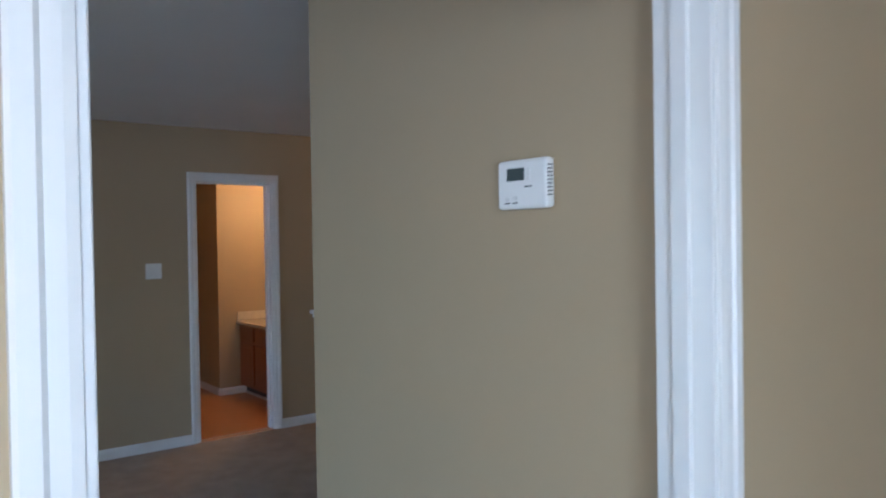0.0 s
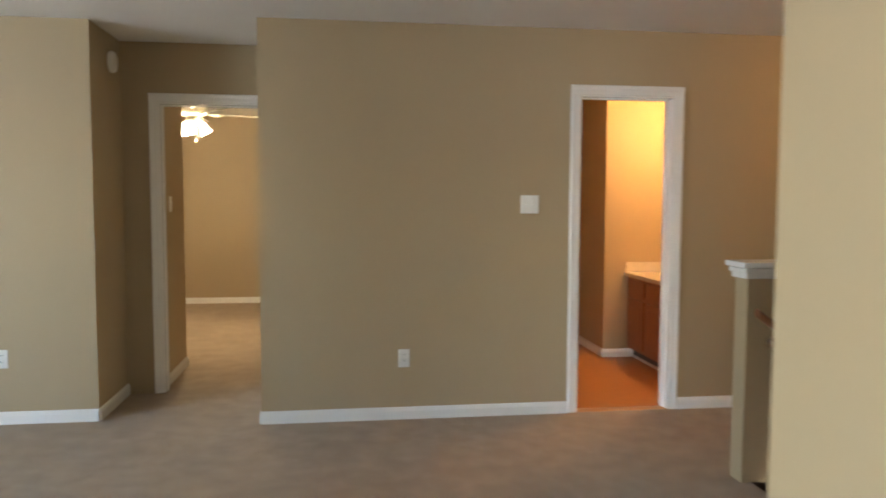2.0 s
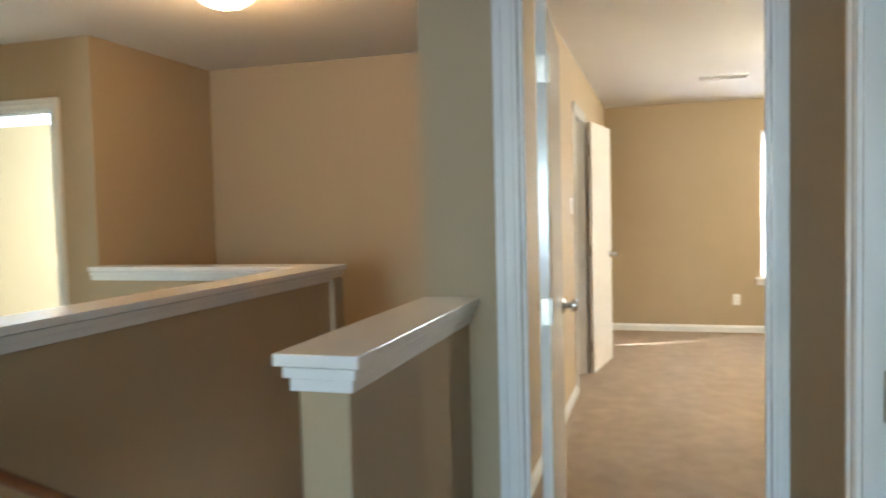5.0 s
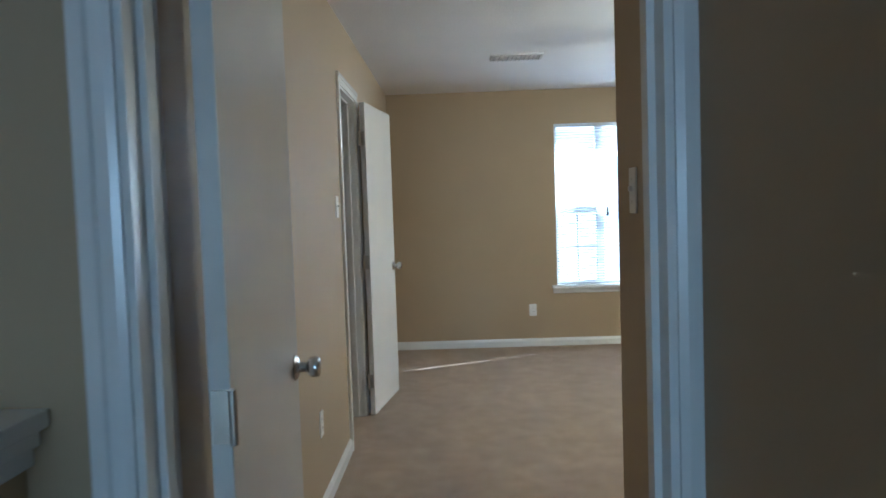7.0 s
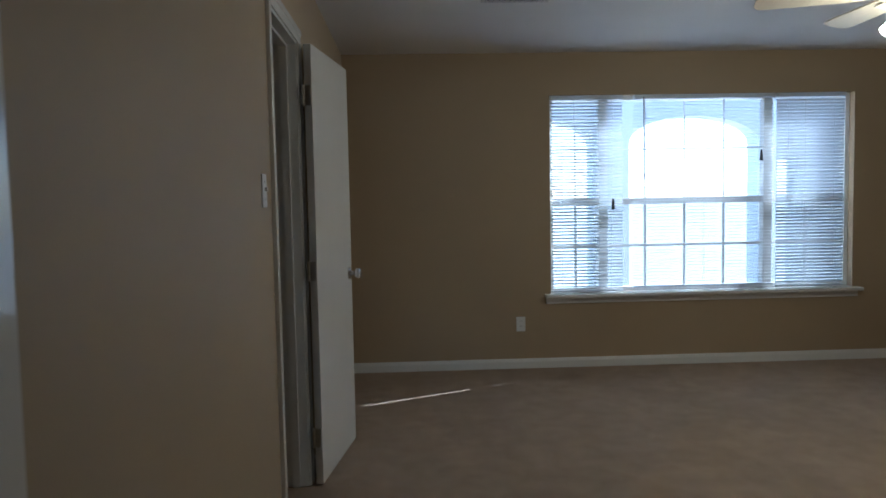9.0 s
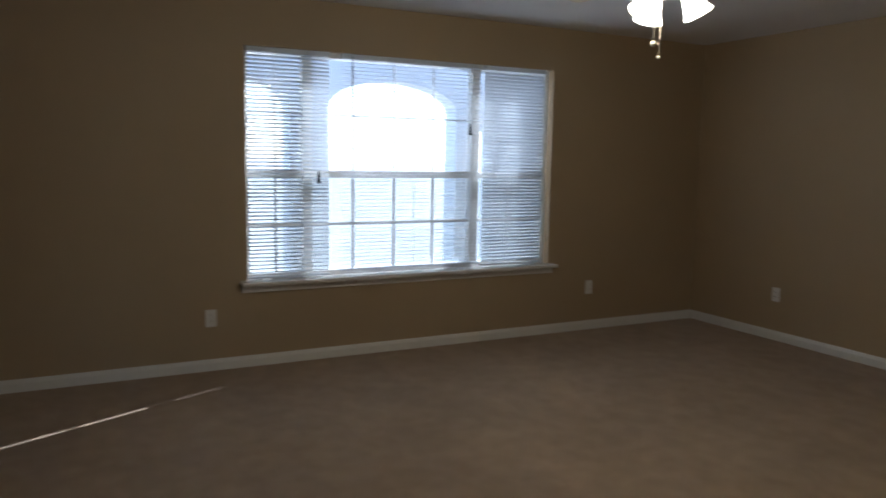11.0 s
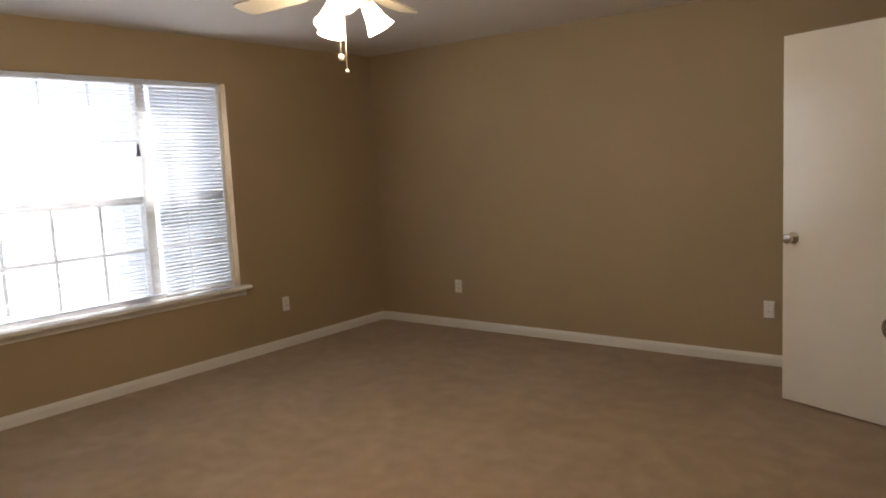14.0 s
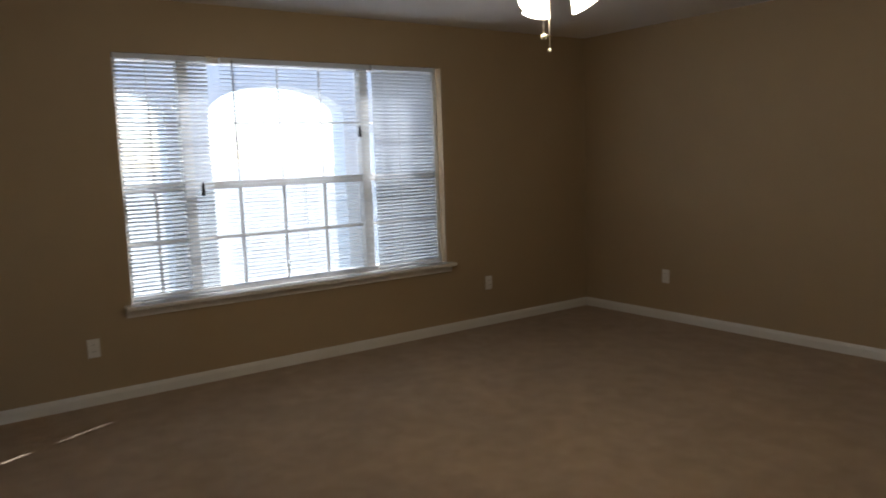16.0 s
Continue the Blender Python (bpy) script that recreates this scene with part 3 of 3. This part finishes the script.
rings = lathe(bm, [(1.0, 0.0), (0.98, 0.012), (0.93, 0.014), (0.88, 0.006), (0.82, 0.004), (0, 0.002)], 32)
bmesh.ops.transform(bm, matrix=Matrix.Translation((1.28, 0.95, 0.747)) @ Matrix.Diagonal((0.17, 0.23, 1, 1)), verts=bm.verts)
part("basin_rim", bm, M_STONE, top, smooth=True)
fa = thing("faucet", "chrome bathroom faucet with two handles", "faucet", pose(1.47, 1.0, 0.747))
bm = bmesh.new()
box(bm, -0.022, 0.022, -0.08, 0.08, 0, 0.018, 0.006)
part("base", bm, M_CHROME, fa)
bm = bmesh.new()
cyl(bm, (0, 0, 0.015), (-0.02, 0, 0.08), 0.013, 0.011, 14)
cyl(bm, (-0.018, 0, 0.075), (-0.12, 0, 0.06), 0.011, 0.009, 14)
part("spout", bm, M_CHROME, fa, smooth=True)
for dy in (-0.06, 0.06):
    bm = bmesh.new()
    cyl(bm, (0, dy, 0.016), (0, dy, 0.05), 0.018, 0.014, 14)
    part("handle", bm, M_CHROME, fa, smooth=True)
tr = thing("towel_ring", "small chrome towel ring on the bathroom wall", "towel ring", facing(1.40, 1.58, 1.20, 0, -1))
bm = bmesh.new()
cyl(bm, (0, 0, 0), (0, -0.012, 0), 0.026, 0.022, 18)
cyl(bm, (0, -0.01, 0), (0, -0.055, 0), 0.009, seg=12)
part("post", bm, M_CHROME, tr, smooth=True)
bm = bmesh.new()
R = 0.075
for i in range(24):
    a, b = 2 * math.pi * i / 24, 2 * math.pi * (i + 1) / 24
    cyl(bm, (R * math.sin(a), -0.05, -R + R * math.cos(a)), (R * math.sin(b), -0.05, -R + R * math.cos(b)), 0.0045, seg=8)
part("ring", bm, M_CHROME, tr, smooth=True)
vl = thing("vanity_light", "lit frosted glass vanity wall light", "wall light", pose(1.54, 0.85, 2.05))
bm = bmesh.new()
box(bm, -0.03, 0, -0.25, 0.25, -0.05, 0.05, 0.006)
part("backplate", bm, M_CHROME, vl)

# ---- far room fan light ----


def shade_profile():
    return [(0.022, 0.0), (0.030, -0.008), (0.036, -0.03), (0.043, -0.06), (0.052, -0.085), (0.062, -0.105), (0.066, -0.112), (0.062, -0.110), (0.048, -0.085), (0.038, -0.055), (0.026, -0.012)]


def ceiling_fan(name, label, m, blades, turn, shade_mat, shades, shade_turn, chains, drop):
    fan = thing(name, label, "ceiling fan", m)
    bm = bmesh.new()
    lathe(bm, [(0, 0), (0.075, 0), (0.075, -0.012), (0.062, -0.045), (0.03, -0.055), (0, -0.055)], 28, Matrix.Translation((0, 0, drop)))
    part("canopy", bm, M_FAN, fan, smooth=True)
    bm = bmesh.new()
    cyl(bm, (0, 0, -0.05), (0, 0, -0.05 + drop), 0.012, seg=14)
    part("downrod", bm, M_FAN, fan)
    bm = bmesh.new()
    lathe(bm, [(0, -0.045), (0.04, -0.05), (0.05, -0.075), (0.115, -0.09), (0.135, -0.11), (0.135, -0.15), (0.115, -0.175), (0.08, -0.185), (0, -0.185)], 36)
    part("motor_housing", bm, M_FAN, fan, "cream painted motor housing", True)
    bm = bmesh.new()
    lathe(bm, [(0, -0.184), (0.06, -0.184), (0.066, -0.20), (0.066, -0.235), (0.05, -0.26), (0.03, -0.275), (0.012, -0.285), (0, -0.285)], 28)
    part("light_kit", bm, M_FAN, fan, smooth=True)
    for i in range(blades):
        a = radians(turn + 360 / blades * i)
        rot = Matrix.Rotation(a, 4, "Z")
        bm = bmesh.new()
        outline = [(0.19, -0.035), (0.20, -0.05), (0.24, -0.058), (0.61, -0.066), (0.64, -0.058), (0.655, -0.03), (0.655, 0.03), (0.64, 0.058), (0.61, 0.066), (0.24, 0.058), (0.20, 0.05), (0.19, 0.035)]
        lo = [bm.verts.new((x, y, -0.004)) for x, y in outline]
        hi = [bm.verts.new((x, y, 0.004)) for x, y in outline]
        bm.faces.new(hi)
        bm.faces.new(lo[::-1])
        for k in range(len(lo)):
            j = (k + 1) % len(lo)
            bm.faces.new((lo[k], lo[j], hi[j], hi[k]))
        bmesh.ops.transform(bm, matrix=rot @ Matrix.Translation((0, 0, -0.165)) @ Matrix.Rotation(radians(12), 4, "X"), verts=bm.verts)
        bl = part("blade", bm, M_BLADE, fan, "pale whitewashed wooden blade")
        bm = bmesh.new()
        box(bm, 0.09, 0.21, -0.016, 0.016, -0.006, 0.003, 0.002)
        box(bm, 0.20, 0.26, -0.035, 0.035, -0.010, -0.0045, 0.002)
        bmesh.ops.transform(bm, matrix=rot @ Matrix.Translation((0, 0, -0.168)) @ Matrix.Rotation(radians(12), 4, "X"), verts=bm.verts)
        part("blade_iron", bm, M_FAN, bl)
    for i in range(shades):
        a = radians(shade_turn + 360 / shades * i)
        mm = Matrix.Rotation(a, 4, "Z") @ Matrix.Translation((0.075, 0, -0.235)) @ Matrix.Rotation(radians(-28), 4, "Y")
        bm = bmesh.new()
        lathe(bm, [(0, 0.012), (0.02, 0.01), (0.027, -0.004), (0.027, -0.02), (0, -0.02)], 18, mm)
        cyl(bm, mm @ Vector((0, 0, 0.005)), mm @ Vector((-0.06, 0, 0.02)), 0.010, seg=10)
        part("socket", bm, M_FAN, fan, smooth=True)
        bm = bmesh.new()
        lathe(bm, shade_profile(), 28, mm @ Matrix.Translation((0, 0, -0.015)) @ Matrix.Diagonal((0.9, 0.9, 1.0, 1)))
        sh = part("glass_shade", bm, shade_mat, fan, "glowing frosted bell-shaped glass shade", True)
        sh.visible_shadow = False
    for cx, cy, ln, r in chains:
        bm = bmesh.new()
        cyl(bm, (cx, cy, -0.26), (cx, cy, -0.26 - ln), 0.0014, seg=6)
        ch = part("pull_chain", bm, M_BRASS, fan)
        bm = bmesh.new()
        lathe(bm, [(0, r), (r * 0.7, r * 0.7), (r, 0), (r * 0.7, -r * 0.7), (0, -r)], 14, Matrix.Translation((cx, cy, -0.26 - ln - r)))
        part("pull_knob", bm, M_FAN, ch, smooth=True)
    return fan


ceiling_fan("ceiling_fan", "cream ceiling fan with lit glass shades in the far room", pose(-2.86, 3.0, 2.36), 5, 20, M_FARSHADE, 3, 30, [(0.03, -0.03, 0.16, 0.011)], 0.08)
FX, FY = 5.0, -5.03
ceiling_fan("ceiling_fan", "cream five-blade ceiling fan with three lit glass shades", pose(FX, FY, 2.345), 5, 216, M_SHADE, 3, 224, [(-0.016, 0.06, 0.19, 0.013), (0.014, 0.0, 0.24, 0.008)], 0.095)
for k in range(3):
    a = radians(224 + 120 * k)
    lamp("fan_bulb", "POINT", pose(FX + 0.115 * math.cos(a), FY + 0.115 * math.sin(a), 2.01), 1.0, (1.0, 0.78, 0.48), 0.035)

# ---- bedroom ceiling vent ----
ve = thing("ceiling_vent", "white louvred air vent in the ceiling", "vent", pose(6.00, -3.45, 2.44))
bm = bmesh.new()
for c in ((-0.10, 0.10, -0.19, -0.17), (-0.10, 0.10, 0.17, 0.19), (-0.10, -0.08, -0.17, 0.17), (0.08, 0.10, -0.17, 0.17)):
    box(bm, *c, -0.012, 0, 0.003)
part("frame", bm, M_TRIM, ve)
bm = bmesh.new()
box(bm, -0.08, 0.08, -0.17, 0.17, -0.003, -0.001)
part("backing", bm, M_CEIL, ve)
for i in range(11):
    bm = bmesh.new()
    box(bm, -0.08, 0.08, -0.001, 0.001, -0.010, 0.010)
    bmesh.ops.transform(bm, matrix=Matrix.Translation((0, -0.155 + i * 0.031, -0.012)) @ Matrix.Rotation(radians(48), 4, "X"), verts=bm.verts)
    part("slat", bm, M_TRIM, ve)

# ---- bedroom window ----
win = thing("window_1", "wide triple white window with grid bars", "window", kind="structure")
GX = 7.69
units = [(WY1 - 0.03, -4.33), (-4.38, -5.65), (-5.70, WY0 + 0.03)]
bm = bmesh.new()
box(bm, GX - 0.04, GX + 0.04, WY0, WY0 + 0.035, WZ0, WZ1)
box(bm, GX - 0.04, GX + 0.04, WY1 - 0.035, WY1, WZ0, WZ1)
box(bm, GX - 0.04, GX + 0.04, WY0 + 0.035, WY1 - 0.035, WZ1 - 0.035, WZ1)
box(bm, GX - 0.04, GX + 0.04, WY0 + 0.035, WY1 - 0.035, WZ0, WZ0 + 0.035)
part("window_frame", bm, M_TRIM, win)
for c in ((-4.38, -4.33), (-5.70, -5.65)):
    bm = bmesh.new()
    box(bm, GX - 0.04, GX + 0.04, c[0] - 0.01, c[1] + 0.01, WZ0 + 0.036, WZ1 - 0.036, 0.004)
    part("mullion", bm, M_TRIM, win)
for (ya, yb), cols in zip(units, (2, 4, 2)):
    y1, y0 = ya, yb
    bm = bmesh.new()
    box(bm, GX - 0.025, GX + 0.025, y0 + 0.012, y1 - 0.012, 1.265, 1.315, 0.003)
    part("meeting_rail", bm, M_TRIM, win)
    for zz0, zz1, rows in ((WZ0 + 0.036, 1.264, 2), (1.316, WZ1 - 0.036, 2)):
        thin = 0.009 if zz0 < 1.0 else 0.0045
        for i in range(1, cols):
            bm = bmesh.new()
            y = y0 + (y1 - y0) * i / cols
            box(bm, GX - 0.008, GX + 0.008, y - thin, y + thin, zz0, zz1)
            part("muntin", bm, M_TRIM, win)
        for j in range(1, rows):
            bm = bmesh.new()
            z = zz0 + (zz1 - zz0) * j / rows
            box(bm, GX - 0.0075, GX + 0.0075, y0 + 0.012, y1 - 0.012, z - thin, z + thin)
            part("muntin", bm, M_TRIM, win)
        bm = bmesh.new()
        box(bm, GX + 0.010, GX + 0.013, y0 + 0.012, y1 - 0.012, zz0, zz1)
        pane = part("pane", bm, M_GLASS, win)
        pane.visible_shadow = False
        if zz0 < 1.0:
            bm = bmesh.new()
            box(bm, GX + 0.030, GX + 0.031, y0 + 0.012, y1 - 0.012, zz0, zz1)
            part("insect_screen", bm, M_SCREEN, win, "fine pale insect screen over the lower sash")
bm = bmesh.new()
box(bm, 7.50, 7.645, WY0 - 0.05, WY1 + 0.05, WZ0 - 0.024, WZ0 + 0.002, 0.006)
part("window_sill", bm, M_TRIM, win)
bm = bmesh.new()
box(bm, 7.562, 7.579, WY0 - 0.04, WY1 + 0.04, WZ0 - 0.075, WZ0 - 0.025, 0.005)
part("apron", bm, M_TRIM, win)

# ---- blinds ----
slat_me = {}


def slat_mesh(length):
    bm = bmesh.new()
    n = 4
    rows = []
    for k in (0, 1):
        for i in range(n + 1):
            u = -0.013 + 0.026 * i / n
            h = 0.0023 * (1 - (u / 0.013) ** 2)
            rows.append([bm.verts.new((u, y, h + k * 0.0006)) for y in (-length / 2, length / 2)])
    for i in range(n):
        a, b = rows[i], rows[i + 1]
        bm.faces.new((a[0], a[1], b[1], b[0]))
        c, d = rows[n + 1 + i], rows[n + 2 + i]
        bm.faces.new((d[0], d[1], c[1], c[0]))
    for i in (0, n):
        a, c = rows[i], rows[n + 1 + i]
        bm.faces.new((a[0], a[1], c[1], c[0]))
    return mesh_of("slat", bm, M_BLIND)


BX = 7.607


def blind(y0, y1, bottom, tilt, label, wand):
    ob = thing("window_blind", label, "blind", pose(BX, (y0 + y1) / 2, WZ1), "window blinds")
    L = y1 - y0 - 0.008
    bm = bmesh.new()
    box(bm, -0.022, 0.02, -L / 2, L / 2, -0.034, -0.002, 0.003)
    part("headrail", bm, M_BLIND, ob)
    me = slat_mesh(L)
    z = -0.058
    while WZ1 + z > bottom + 0.028:
        s = new("slat", me)
        s.parent = ob
        s.matrix_basis = pose(0, 0, z, 0, tilt, 0)
        z -= 0.0255
    bm = bmesh.new()
    box(bm, -0.016, 0.016, -L / 2, L / 2, bottom - WZ1, bottom - WZ1 + 0.016, 0.004)
    part("bottom_rail", bm, M_BLIND, ob)
    k = max(2, round(L / 0.4))
    for i in range(k):
        y = -L / 2 + 0.09 + (L - 0.18) * i / (k - 1)
        for dx in (-0.0142, 0.0142):
            bm = bmesh.new()
            cyl(bm, (dx, y, -0.03), (dx, y, bottom - WZ1 + 0.01), 0.0011, seg=5)
            part("ladder_cord", bm, M_BLIND, ob)
    for y, ln, dark in wand:
        bm = bmesh.new()
        cyl(bm, (-0.03, y, -0.02), (-0.03, y, -ln), 0.003 if not dark else 0.0016, seg=8)
        w = part("wand" if not dark else "lift_cord", bm, M_PLASTIC if dark else M_LCD, ob)
        if dark:
            bm = bmesh.new()
            cyl(bm, (-0.03, y, -ln - 0.085), (-0.03, y, -ln), 0.015, 0.006, 12)
            part("tassel", bm, M_DARK, w, "dark plastic cord tassel")
    return ob


blind(-4.500, WY1 - 0.006, WZ0 + 0.008, 27, "white vinyl mini blind with open slats, lowered", [(-0.20, 0.80, True)])
blind(-5.700, -4.580, WZ0 + 0.030, 3, "wide white vinyl mini blind with open slats, lowered", [(0.485, 0.66, False), (-0.445, 0.44, True)])
blind(-6.27, -5.715, WZ0 + 0.012, 50, "white vinyl mini blind with tilted slats, lowered", [])

# ---- outside ----
bm = bmesh.new()
bmesh.ops.create_grid(bm, x_segments=4, y_segments=4, size=900, matrix=Matrix.Translation((0, 0, -3.0)))
structure("ground", bm, M_GRASS, "lawn that reaches to the horizon", "ground")
PX = 9.3
porch = thing("porch", "pale painted porch front with two low arches outside the window", "porch")
bm = bmesh.new()
for y0, y1 in ((-9.0, -6.80), (-6.58, -6.38), (-5.05, -4.68), (-3.20, -0.5)):
    box(bm, PX, PX + 0.25, y0, y1, -3.0, 3.0)
box(bm, PX + 0.002, PX + 0.248, -6.80, -6.58, 1.70, 3.0)
part("pier", bm, M_SIDING, porch)
for y0, y1 in ((-6.38, -5.05), (-4.68, -3.20)):
    bm = bmesh.new()
    cy, half, spring, rise = (y0 + y1) / 2, (y1 - y0) / 2, 1.86, 0.27
    line = [(cy - half * math.cos(math.pi * k / 16), spring + rise * math.sin(math.pi * k / 16)) for k in range(17)]
    for (ya, za), (yb, zb) in zip(line, line[1:]):
        q = [[bm.verts.new(p) for p in ((x, ya, za), (x, yb, zb), (x, yb, 3.0), (x, ya, 3.0))] for x in (PX, PX + 0.25)]
        bm.faces.new(q[0])
        bm.faces.new(q[1][::-1])
        for k in range(4):
            n = (k + 1) % 4
            bm.faces.new((q[0][k], q[0][n], q[1][n], q[1][k]))
    part("arch", bm, M_SIDING, porch)
